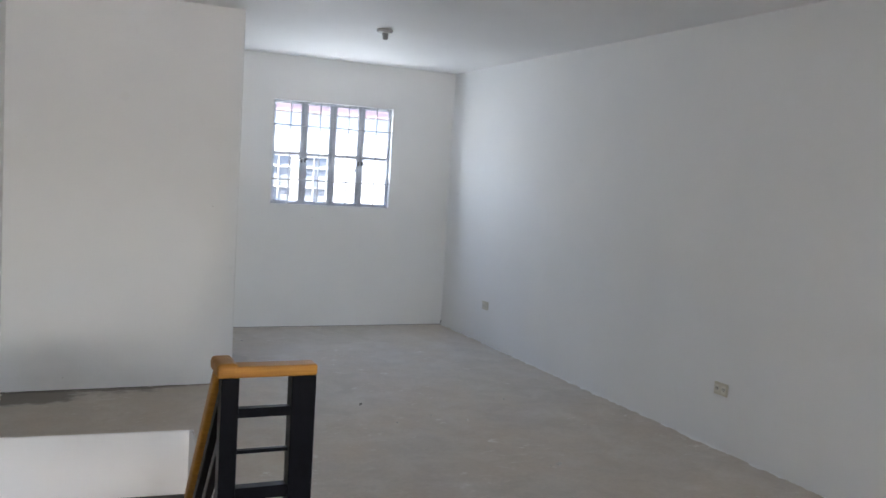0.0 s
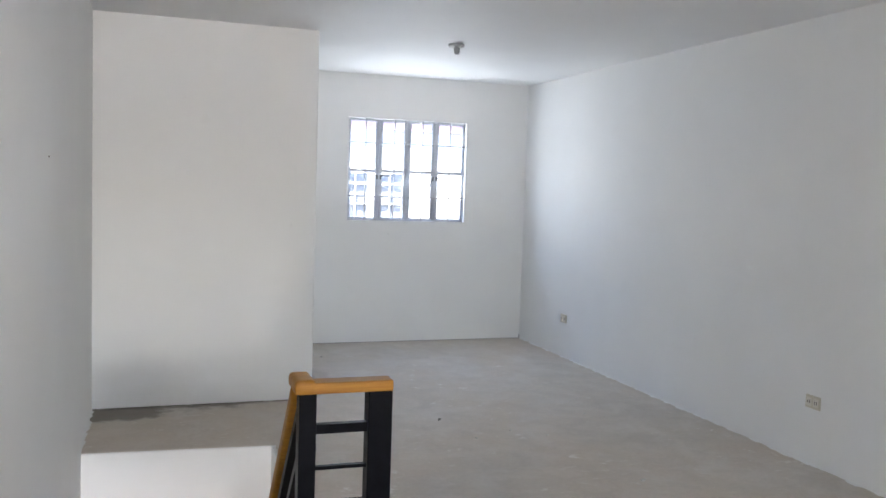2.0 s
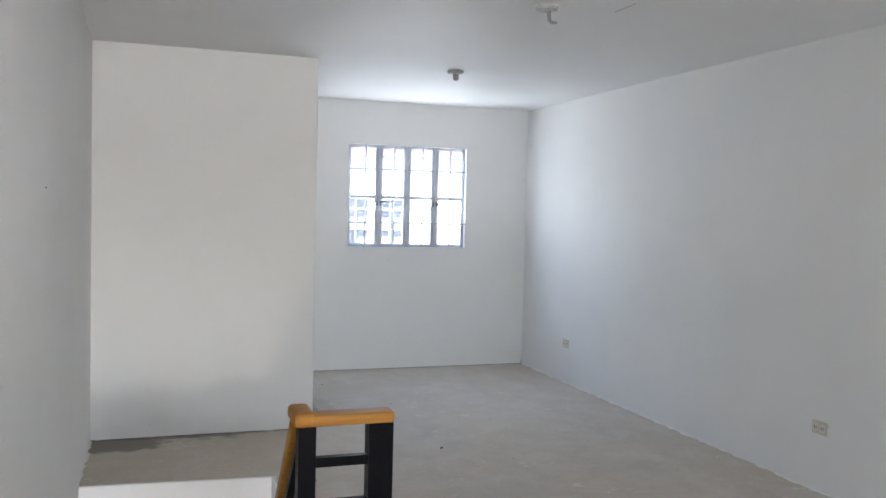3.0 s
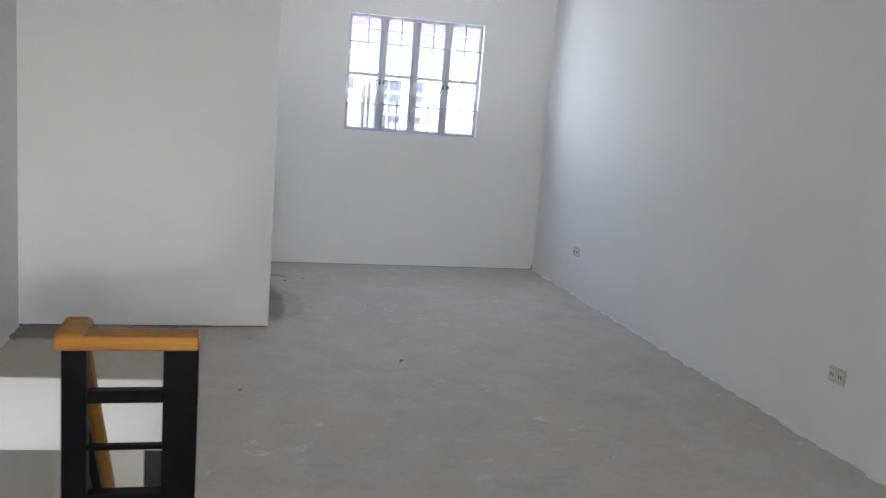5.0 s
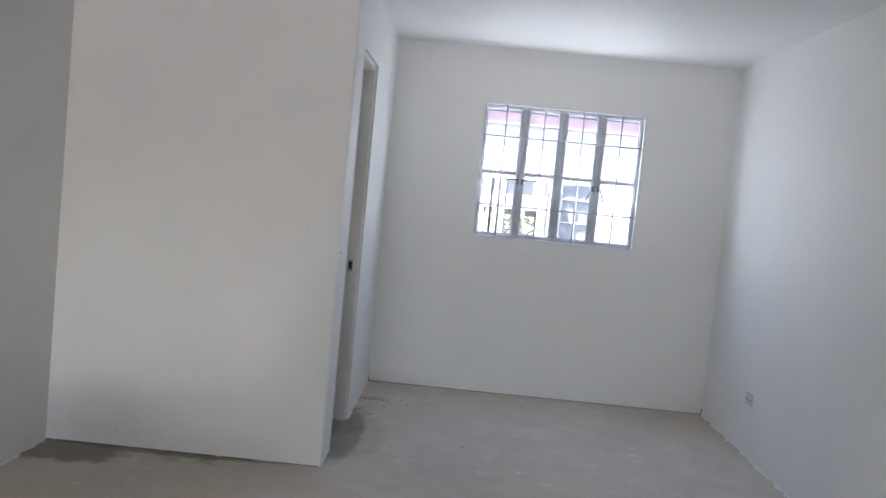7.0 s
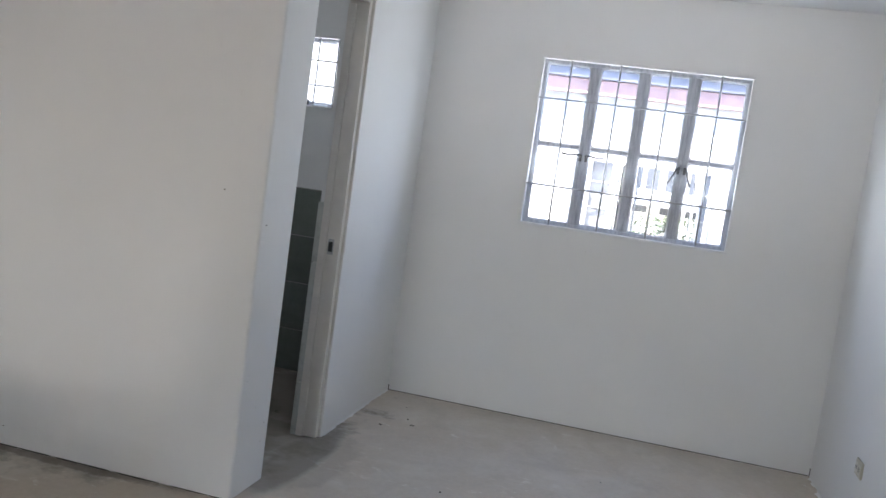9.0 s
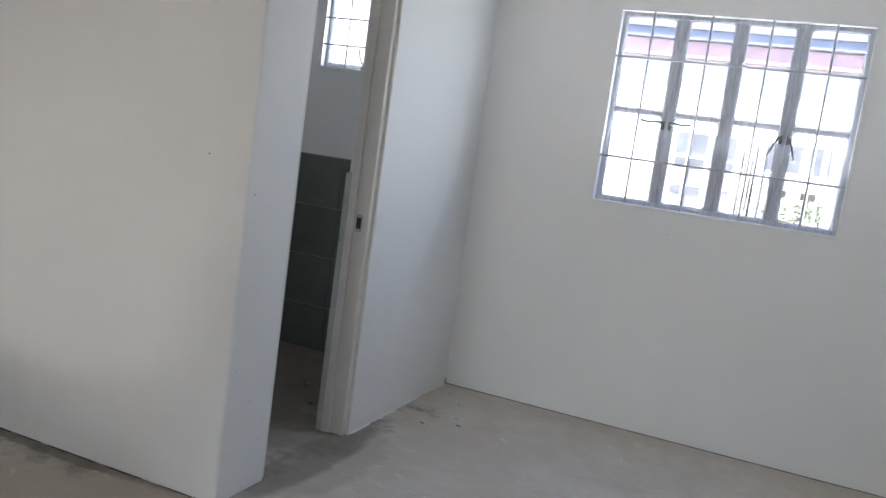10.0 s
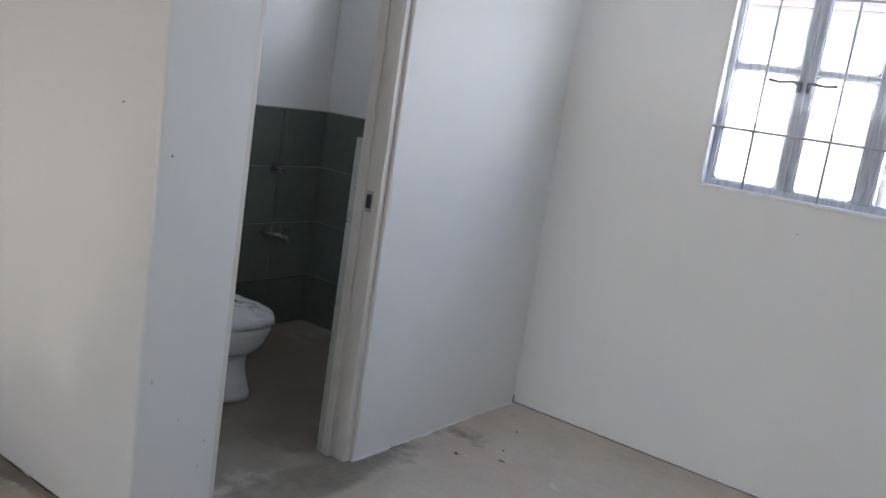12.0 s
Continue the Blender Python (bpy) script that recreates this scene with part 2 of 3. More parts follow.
def glass(name, tint, gloss):
    m = bpy.data.materials.new(name)
    m.use_nodes = True
    t = m.node_tree
    t.nodes.remove(t.nodes["Principled BSDF"])
    tr, gl, mx = (t.nodes.new(k) for k in ("ShaderNodeBsdfTransparent", "ShaderNodeBsdfGlossy", "ShaderNodeMixShader"))
    tr.inputs[0].default_value = (*tint, 1)
    gl.inputs["Roughness"].default_value = 0.03
    mx.inputs[0].default_value = gloss
    t.links.new(tr.outputs[0], mx.inputs[1])
    t.links.new(gl.outputs[0], mx.inputs[2])
    t.links.new(mx.outputs[0], t.nodes["Material Output"].inputs[0])
    return m


M_glass = glass("window_glass", (0.93, 0.95, 0.96), 0.008)
M_dark_glass = simple("neighbour_glass", (0.19, 0.20, 0.21), 0.9, vary=0.2, scale=3, spec=0.0)

# ---- mesh helpers ----


def box(bm, a, b, bevel=0.0, seg=2):
    """A box from corner a to corner b, its edges rounded by bevel."""
    lo = [min(p, q) for p, q in zip(a, b)]
    hi = [max(p, q) for p, q in zip(a, b)]
    res = bmesh.ops.create_cube(bm, size=1.0)
    vs = res["verts"]
    for v in vs:
        v.co = Vector([l + (c + 0.5) * (h - l) for l, h, c in zip(lo, hi, v.co)])
    if bevel:
        es = list({e for v in vs for e in v.link_edges})
        bmesh.ops.bevel(bm, geom=es, offset=bevel, segments=seg, profile=0.5, affect='EDGES', clamp_overlap=True)
    return bm


def rings(bm, loops, caps=True):
    """Skin a row of closed loops of points."""
    rows = [[bm.verts.new(p) for p in loop] for loop in loops]
    for r0, r1 in zip(rows, rows[1:]):
        k = len(r0)
        for i in range(k):
            bm.faces.new((r0[i], r0[(i + 1) % k], r1[(i + 1) % k], r1[i]))
    if caps:
        bm.faces.new(rows[0][::-1])
        bm.faces.new(rows[-1])
    return bm


def tube(bm, pts, r, seg=10):
    """A rod of radius r (or radii) along points."""
    pts = [Vector(p) for p in pts]
    loops = []
    for i, p in enumerate(pts):
        d = (pts[min(i + 1, len(pts) - 1)] - pts[max(i - 1, 0)]).normalized()
        up = Vector((0, 0, 1)) if abs(d.z) < 0.9 else Vector((1, 0, 0))
        u = d.cross(up).normalized()
        w = u.cross(d).normalized()
        rr = r[i] if isinstance(r, (list, tuple)) else r
        loops.append([p + rr * (math.cos(2 * math.pi * k / seg) * u + math.sin(2 * math.pi * k / seg) * w) for k in range(seg)])
    return rings(bm, loops)


def ellipse(cx, cy, z, rx, ry, seg=28, power=2.0):
    out = []
    for k in range(seg):
        a = 2 * math.pi * k / seg
        c, s = math.cos(a), math.sin(a)
        out.append((cx + rx * math.copysign(abs(c) ** (2 / power), c), cy + ry * math.copysign(abs(s) ** (2 / power), s), z))
    return out


def mesh_of(name, bm, material, smooth=False):
    bmesh.ops.recalc_face_normals(bm, faces=bm.faces)
    me = bpy.data.meshes.new(name)
    bm.to_mesh(me)
    bm.free()
    me.materials.append(material)
    if smooth:
        me.polygons.foreach_set("use_smooth", [True] * len(me.polygons))
    return me


def part(name, bm, material, parent, label="", smooth=False):
    ob = new(name, mesh_of(name, bm, material, smooth))
    ob.parent = parent
    return tagged(ob, label)


def thing(name, at, label, category, group="", kind=""):
    ob = new(name)
    ob.location = at
    ob.empty_display_size = 0.05
    return tagged(ob, label, category, group, kind)


def setting(name, bm, material, label, category, smooth=False):
    return tagged(new(name, mesh_of(name, bm, material, smooth)), label, category, kind="structure")


def slab(bm, outline, z0, z1):
    """An upright prism over an outline."""
    return rings(bm, [[(x, y, z0) for x, y in outline], [(x, y, z1) for x, y in outline]])


def holed_wall(bm, axis, lo, hi, z0, z1, depth0, depth1, holes):
    """A wall along an axis with oblong holes (u0, u1, z0, z1), in order along it."""
    def put(u0, u1, a, b):
        if u1 - u0 > 1e-4 and b - a > 1e-4:
            if axis == "x":
                box(bm, (u0, depth0, a), (u1, depth1, b))
            else:
                box(bm, (depth0, u0, a), (depth1, u1, b))
    at = lo
    for u0, u1, a, b in holes:
        put(at, u0, z0, z1)
        put(u0, u1, z0, a)
        put(u0, u1, b, z1)
        at = u1
    put(at, hi, z0, z1)
    bmesh.ops.remove_doubles(bm, verts=bm.verts, dist=1e-5)
    return bm


# ---- structure ----
LN = 0.015
outline = [(XW, YF), (0, YF), (0, 0), (XW, 0), (XW, VYW + LN), (VX + LN, VY1 + LN), (VX + LN, VY0 - LN), (XW, VY0 - LN)]
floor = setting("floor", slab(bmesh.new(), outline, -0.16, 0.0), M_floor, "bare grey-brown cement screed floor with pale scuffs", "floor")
ceiling = setting("ceiling", box(bmesh.new(), (XW - 0.2, YF - 0.2, H), (0.2, 0.16, H + 0.25)), M_ceiling, "smooth white painted ceiling", "ceiling")
wall_east = setting("wall_east", box(bmesh.new(), (0, YF, ZL), (0.15, 0.15, H)), M_wall, "long white painted plaster wall", "wall")
wall_west = setting("wall_west", box(bmesh.new(), (XW - 0.15, YF, ZL), (XW, 0.15, H)), M_wall, "white painted wall beside the stair", "wall")
wall_north = setting("wall_north", holed_wall(bmesh.new(), "x", XW, 0, 0.0, H, 0.0, 0.15, [(BX0, BX1, BZ0, BZ1), (WX0, WX1, WZ0, WZ1)]),
                     M_wall, "white painted window wall", "wall")
wall_south = setting("wall_south", holed_wall(bmesh.new(), "x", XW, 0, 0.0, H, YS - 0.12, YS, [(-3.75, -1.6, 0.0, 2.3)]),
                     M_wall, "white partition with a wide doorway", "wall")
wall_street = setting("wall_street", holed_wall(bmesh.new(), "x", XW, 0, 0.0, H, YF - 0.15, YF, [(-3.6, -1.6, 0.85, 2.05)]),
                      M_wall, "white street wall with a window opening", "wall")
bm = bmesh.new()
box(bm, (XW, YB, 0), (XB, YB + 0.12, H))
es = [e for e in bm.edges if all(abs(v.co.x - XB) < 1e-4 and abs(v.co.y - YB) < 1e-4 for v in e.verts)]
bmesh.ops.bevel(bm, geom=es, offset=0.012, segments=4, profile=0.5, affect='EDGES')
wall_bath_front = setting("wall_bathroom_front", bm, M_bath_front, "white bathroom wall with grey smudges near the floor", "wall")
wall_bath_side = setting("wall_bathroom_side", holed_wall(bmesh.new(), "y", YB + 0.12, 0, 0, H, XB - BT, XB, [(DY0, DY1, 0, DZ)]),
                         M_wall, "white bathroom side wall with a doorway", "wall")

# linings of the stair opening
setting("stairwell_beam", slab(bmesh.new(), [(XW, VYW), (VX + LN, VY1), (VX + LN, VY1 + LN), (XW, VYW + LN)], -0.37, -0.003), M_wall, "white plastered edge beam over the stair", "beam")
setting("stairwell_edge", box(bmesh.new(), (VX, VY0, -0.37), (VX + LN, VY1 - 0.001, -0.003), 0.003), M_wall, "white plastered floor edge along the stair", "beam")
setting("stairwell_head", box(bmesh.new(), (XW, VY0 - LN, -0.37), (VX + LN, VY0 - 0.001, -0.003), 0.003), M_wall, "white plastered floor edge at the stair head", "beam")

# lower storey
setting("lower_floor", box(bmesh.new(), (XW, YF, ZL - 0.1), (0, 0, ZL)), M_floor, "bare cement floor of the lower storey", "floor")
setting("lower_ceiling", slab(bmesh.new(), outline, -0.372, -0.165), M_ceiling, "white ceiling of the lower storey", "ceiling")
setting("lower_wall_north", holed_wall(bmesh.new(), "x", XW, 0, ZL, -0.373, -0.62, -0.5, [(-3.31, -2.50, ZL, -0.55)]), M_wall,
        "white lower wall with a dark doorway", "wall")
setting("lower_wall_south", holed_wall(bmesh.new(), "x", XW, 0, ZL, -0.373, YL - 0.15, YL, [(-3.85, -3.05, ZL, ZL + 2.1)]), M_wall,
        "white lower street wall", "wall")
# Dark sheet behind the hole stands for the unlit room beyond.
bm = bmesh.new()
box(bm, (-3.38, -0.49, ZL), (-2.42, -0.43, -0.45))
setting("lower_door", bm, simple("doorway_darkness", (0.03, 0.032, 0.03), 0.5), "dark sheet standing for the unlit lower doorway", "door")

# ---- window and its parts ----


def putty(x0, x1, z0, z1, y0, y1):
    """A thin bead of glazing putty round a pane, its inner corners rounded."""
    bm = bmesh.new()
    cx, cz, r = (x0 + x1) / 2, (z0 + z1) / 2, 0.016
    outer, inner = [], []
    for sx, sz, a0 in ((1, 1, 0), (-1, 1, 90), (-1, -1, 180), (1, -1, 270)):
        ox, oz = (x1 if sx > 0 else x0), (z1 if sz > 0 else z0)
        ix, iz = ox - sx * (0.005 + r), oz - sz * (0.005 + r)
        for k in range(5):
            a = radians(a0 + 22.5 * k)
            inner.append((ix + r * math.cos(a), iz + r * math.sin(a)))
            outer.append((ox, oz))
    n = len(inner)
    front_i = [bm.verts.new((x, y0, z)) for x, z in inner]
    back_i = [bm.verts.new((x, y1, z)) for x, z in inner]
    corners = [bm.verts.new((x, y0, z)) for x, z in outer[::5]]
    for k in range(n):
        q, j = k // 5, (k + 1) % n
        bm.faces.new((front_i[k], front_i[j], back_i[j], back_i[k]))
        if (k + 1) % 5:
            bm.faces.new((corners[q], front_i[k], front_i[j]))
        else:
            bm.faces.new((corners[q], front_i[k], front_i[j], corners[(q + 1) % 4]))
    return bm


def steel_window(name, x0, x1, z0, z1, y, lites, mid, grille_cols, grille_rows, handles, label):
    """Steel casement window: bead, frame, mullions, panes, thin grille rods and lever handles."""
    w = thing(name, ((x0 + x1) / 2, y, z0), label, "window", kind="structure")
    cx = (x0 + x1) / 2
    W2, Hh = (x1 - x0) / 2, z1 - z0
    d0 = 0.014
    for nm, a, b in (("bead", (-W2, -0.004, Hh - d0), (W2, 0.05, Hh)), ("bead", (-W2, -0.006, 0), (W2, 0.05, d0)),
                     ("bead", (-W2, -0.006, d0), (-W2 + d0, 0.05, Hh - d0)), ("bead", (W2 - d0, -0.006, d0), (W2, 0.05, Hh - d0))):
        part(nm, box(bmesh.new(), a, b, 0.002), M_bead, w, "white painted edge bead")
    R = 0.028       # set back from the wall face
    f0, f1 = d0, d0 + 0.022
    for a, b in (((-W2 + f0, R + 0.006, Hh - f1), (W2 - f0, R + 0.045, Hh - f0)), ((-W2 + f0, R + 0.006, f0), (W2 - f0, R + 0.045, f1)),
                 ((-W2 + f0, R + 0.006, f1), (-W2 + f1, R + 0.045, Hh - f1)), ((W2 - f1, R + 0.006, f1), (W2 - f0, R + 0.045, Hh - f1))):
        part("frame_bar", box(bmesh.new(), a, b, 0.003), M_frame, w)
    inner0, inner1 = -W2 + f1, W2 - f1
    step = (inner1 - inner0) / lites
    mw = 0.060
    edges = [inner0]
    for i in range(1, lites):
        c = inner0 + step * i
        bm = bmesh.new()
        box(bm, (c - mw / 2, R + 0.012, f1), (c + mw / 2, R + 0.042, Hh - f1), 0.004)
        box(bm, (c - 0.006, R + 0.004, f1), (c + 0.006, R + 0.0125, Hh - f1), 0.002)
        part("mullion", bm, M_frame, w, "grey streaked steel mullion")
        edges += [c - mw / 2, c + mw / 2]
    edges.append(inner1)
    rows = [f1, Hh - f1]
    if mid:
        zm = f1 + (Hh - 2 * f1) * mid
        rows = [f1, zm - 0.010, zm + 0.010, Hh - f1]
        for i in range(lites):
            part("transom", box(bmesh.new(), (edges[2 * i], R + 0.014, zm - 0.010), (edges[2 * i + 1], R + 0.040, zm + 0.010), 0.003), M_frame, w)
    for i in range(lites):
        for k in range(len(rows) // 2):
            p = part("pane", box(bmesh.new(), (edges[2 * i] + 0.001, R + 0.024, rows[2 * k] + 0.001), (edges[2 * i + 1] - 0.001, R + 0.028, rows[2 * k + 1] - 0.001)), M_glass, w, "clear dusty glass pane")
            p.visible_shadow = False
            part("putty", putty(edges[2 * i] + 0.0008, edges[2 * i + 1] - 0.0008, rows[2 * k] + 0.0008, rows[2 * k + 1] - 0.0008, R + 0.016, R + 0.0235), M_frame, w)
    for c in grille_cols:
        part("grille_rod", tube(bmesh.new(), [(c - cx, 0.0, d0), (c - cx, 0.0, Hh - d0)], 0.0052, 8), M_rod, w, "thin grey steel grille rod", True)
    for r in grille_rows:
        part("grille_rod", tube(bmesh.new(), [(-W2 + d0, -0.004, r - z0), (W2 - d0, -0.004, r - z0)], 0.0052, 8), M_rod, w, "thin grey steel grille rod", True)
    for hx, hz, dx, dz in handles:
        hb = part("handle", box(bmesh.new(), (hx - cx - 0.008, R - 0.006, hz - z0 - 0.020), (hx - cx + 0.008, R + 0.012, hz - z0 + 0.022), 0.004), M_handle, w, "dark lever handle")
        lx, lz = hx - cx, hz - z0 + 0.012
        pts = [(lx, R - 0.008, lz), (lx + dx * 0.2, R - 0.030, lz + dz * 0.12 + 0.004), (lx + dx * 0.6, R - 0.036, lz + dz * 0.5 - 0.004), (lx + dx, R - 0.034, lz + dz)]
        part("lever", tube(bmesh.new(), pts, [0.0085, 0.0058, 0.0050, 0.0062], 10), M_handle, hb, smooth=True)
    return w


in0, in1 = WX0 + 0.036, WX1 - 0.036
st = (in1 - in0) / 4
cols = [in0 + st * (i + 0.5) for i in range(4)]
zq = [WZ0 + (WZ1 - WZ0) * q for q in (0.245, 0.755)]
HZ = 1.575
steel_window("window_1", WX0, WX1, WZ0, WZ1, 0.0, 4, 0.49, cols, zq,
             [(in0 + st - 0.018, HZ, -0.105, 0.004), (in0 + st + 0.018, HZ, 0.105, 0.004),
              (in0 + 3 * st - 0.018, HZ, -0.050, -0.095), (in0 + 3 * st + 0.018, HZ, 0.040, -0.100)],
             "grey steel casement window with four lites and thin grille")
steel_window("window_2", BX0, BX1, BZ0, BZ1, 0.0, 1, 0, [-3.371, -3.211, -3.085], [1.808, 1.960],
             [(-3.262, BZ0 + 0.030, -0.022, 0.085)], "small high steel bathroom window with thin grille")

# ---- bathroom doorway ----
door = thing("door_1", (XB, DY1, 0), "white painted wooden door frame without its door", "door frame", kind="structure")
FX0, FX1 = -0.012, -0.115


def jamb(y0, inward):
    bm = bmesh.new()
    box(bm, (FX0, y0, 0.0), (FX1, y0 + inward * 0.030, DZ - 0.034), 0.003)
    box(bm, (FX1 + 0.038, y0 + inward * 0.030, 0.0), (FX1, y0 + inward * 0.043, DZ - 0.047), 0.003)
    return bm


far_jamb = part("jamb", jamb(0.0, -1), M_jamb, door)
part("jamb", jamb(DY0 - DY1, 1), M_jamb, door)
bm = bmesh.new()
box(bm, (FX0, 0, DZ - 0.034), (FX1, DY0 - DY1, DZ), 0.003)
part("head", bm, M_jamb, door)
part("strike_plate", box(bmesh.new(), (-0.072, -0.0325, 0.918), (-0.042, -0.0295, 0.994), 0.001), M_metal, far_jamb, "worn metal strike plate")
part("strike_hole", box(bmesh.new(), (-0.068, -0.0335, 0.932), (-0.047, -0.0320, 0.980)), M_slot, far_jamb, "dark latch hole")

# ---- railing at the stair head ----
RX0, RX1, RY = -3.131, -2.833, -5.297
rail = thing("stair_railing", (RX1, RY, 0), "black steel stair railing with ochre varnished wooden handrail", "railing")


def rl(x, y, z):
    return (x - RX1, y - RY, z)


SL = 1.15


def slope_z(y, z0):
    return z0 - SL * (y - RY)


bm = bmesh.new()
box(bm, rl(RX0 - 0.010, RY - 0.006, 0.857), rl(RX1 + 0.004, RY + 0.066, 0.893), 0.007, 3)
part("handrail", bm, M_wood, rail, "ochre varnished wooden top rail")
bm = bmesh.new()
box(bm, rl(RX0 - 0.011, RY - 0.0075, 0.855), rl(RX0 + 0.056, RY + 0.140, 0.902), 0.016, 4)
part("rail_knuckle", bm, M_wood, rail, "rounded worn wooden rail corner")


def sloped(x0, x1, y0, y1, top0, thick, bevel):
    bm = bmesh.new()
    z0, z1 = slope_z(y0, top0), slope_z(y1, top0)
    loops = [[rl(x0, y, z), rl(x1, y, z), rl(x1, y, z - thick), rl(x0, y, z - thick)] for y, z in ((y0, z0), (y1, z1))]
    rings(bm, loops)
    bmesh.ops.recalc_face_normals(bm, faces=bm.faces)
    if bevel:
        bmesh.ops.bevel(bm, geom=list(bm.edges), offset=bevel, segments=2, profile=0.5, affect='EDGES')
    return bm


part("handrail", sloped(RX0 - 0.006, RX0 + 0.050, RY + 0.100, -3.25, 0.992, 0.064, 0.008), M_wood, rail, "ochre varnished sloping handrail")
for z in (0.89, 0.73, 0.57):
    part("sloping_bar", sloped(RX0 + 0.008, RX0 + 0.034, RY + 0.06, -3.25, z, 0.045, 0.003), M_black, rail)
part("post", box(bmesh.new(), rl(RX0 + 0.004, RY, -0.20), rl(RX0 + 0.058, RY + 0.054, 0.857), 0.003), M_black, rail)
part("post", box(bmesh.new(), rl(-2.908, RY, -0.0005), rl(-2.830, RY + 0.060, 0.857), 0.003), M_black, rail, "broad black steel post")
for y in (-4.35, -3.32):
    zt = slope_z(y, 0.985)
    part("post", box(bmesh.new(), rl(RX0 + 0.006, y, zt - 1.0), rl(RX0 + 0.048, y + 0.042, zt), 0.003), M_black, rail)
for z0, z1, d in ((0.727, 0.757, 0.030), (0.612, 0.624, 0.020), (0.462, 0.502, 0.040), (0.345, 0.357, 0.020), (0.200, 0.230, 0.030), (0.060, 0.100, 0.040)):
    part("cross_bar", box(bmesh.new(), rl(RX0 + 0.058, RY + 0.012, z0), rl(-2.908, RY + 0.012 + d, z1), 0.002), M_black, rail)

# ---- stair ----
stair = thing("staircase", (XW, VY0, ZL), "steep open stair with grey cement treads", "stairs", kind="structure")
N = 12
for i in range(N - 1):
    zt = -ZL - (i + 1) * (-ZL / N)
    y0 = 0.19 * i
    part("step", box(bmesh.new(), (0, y0, zt - 0.045), (0.76, y0 + 0.23, zt), 0.004), M_floor, stair)

# ---- sockets ----


def socket_plate(y, z):
    s = thing("wall_socket", (0, y, z), "ivory plastic double wall socket on white wall", "socket", "wall sockets")
    plate = part("plate", box(bmesh.new(), (-0.009, -0.055, -0.037), (0.0, 0.055, 0.037), 0.003), M_plate, s)
    for c in (-0.026, 0.026):
        o = part("outlet", box(bmesh.new(), (-0.0125, c - 0.019, -0.024), (-0.0085, c + 0.019, 0.024), 0.0015), M_plate2, plate, "pale plastic outlet")
        bm = bmesh.new()
        for k in (-0.007, 0.007):
            box(bm, (-0.0130, c + k - 0.0024, -0.009), (-0.0120, c + k + 0.0024, 0.009))
        ob = new("slots", mesh_of("slots", bm, M_slot))
        ob.parent = plate
    return s


first = socket_plate(-4.056, 0.360)
copy_thing(first, pose(0, -0.968, 0.352))

# ---- ceiling outlets ----


def ceiling_outlet(x, y, hook, label):
    s = thing("ceiling_outlet", (x, y, H), label, "ceiling outlet", "ceiling outlets")
    bm = bmesh.new()
    rings(bm, [ellipse(0, 0, z, r, r) for z, r in ((0.0, 0.056), (-0.010, 0.060), (-0.022, 0.054), (-0.026, 0.034))])
    part("cover", bm, M_lamp, s, "round white plastic cover")
    bm = bmesh.new()
    if hook:
        tube(bm, [(0.010, 0, -0.014), (0.012, 0, -0.050), (0.016, 0, -0.070), (0.030, 0.004, -0.078), (0.058, 0.010, -0.076)], [0.011, 0.010, 0.009, 0.008, 0.007], 10)
    else:
        tube(bm, [(0.004, 0, -0.014), (0.004, 0, -0.040), (0.006, 0, -0.066), (0.006, 0, -0.072)], [0.024, 0.022, 0.019, 0.012], 14)
    part("wire_end", bm, M_wire, s, "grey taped wire end", smooth=True)
    return s


ceiling_outlet(-1.483, -1.985, False, "white round ceiling outlet with short taped stub")
ceiling_outlet(-1.735, -4.010, True, "white round ceiling outlet with bent wire")
bm = bmesh.new()
rings(bm, [[(-1.375 + 0.004 * math.sin(9 * k), -4.03 - 0.05 * k, H + 0.001), (-1.371 + 0.004 * math.sin(9 * k), -4.03 - 0.05 * k, H + 0.001),
            (-1.371 + 0.004 * math.sin(9 * k), -4.03 - 0.05 * k, H - 0.0012), (-1.375 + 0.004 * math.sin(9 * k), -4.03 - 0.05 * k, H - 0.0012)] for k in range(5)])
setting("trim_ceiling_crack", bm, M_wire, "thin dark crack line in the white ceiling", "crack")

# ---- neighbouring houses ----
GZ = ZL - 0.15
NX0, NX1, NZ0, NZ1 = -1.78, -0.645, 0.62, 1.665    # opening in the nearer wall
NY2 = 6.0           # window behind the opening
NY3 = 14.0          # far house
house = thing("neighbour_house", (0, NY, GZ), "white rendered neighbouring house with red fascia", "house")
rear = thing("rear_house", (0, NY2, GZ), "white rear house with grey glazed casements, some open", "house")
far = thing("far_house", (0, NY3, GZ), "pale distant house with dark windows and planted ledge", "house")


def nb(x, y, z, base=NY):
    return (x, y - base, z - GZ)


bm = bmesh.new()
for a, b in (((-3.5, NY, GZ), (NX0, NY + 0.15, 2.19)), ((NX1, NY, GZ), (7, NY + 0.15, 2.19)),
             ((NX0, NY, GZ), (NX1, NY + 0.15, NZ0)), ((NX0, NY, NZ1), (NX1, NY + 0.15, 2.19)), ((-9, NY, GZ), (-3.5, NY + 0.15, 3.3))):
    box(bm, nb(*a), nb(*b))
part("wall", bm, M_render, house)
part("fascia", box(bmesh.new(), nb(-3.49, NY - 0.045, 2.15), nb(7, NY - 0.02, 2.268), 0.003), M_fascia, house, "red painted fascia board")
part("gutter", box(bmesh.new(), nb(-3.49, NY - 0.068, 2.270), nb(7, NY + 0.04, 2.38), 0.01), M_gutter, house, "blue metal roof edge")
part("gutter_lip", box(bmesh.new(), nb(-3.49, NY - 0.080, 2.345), nb(7, NY - 0.069, 2.39), 0.004), M_gutter, house)
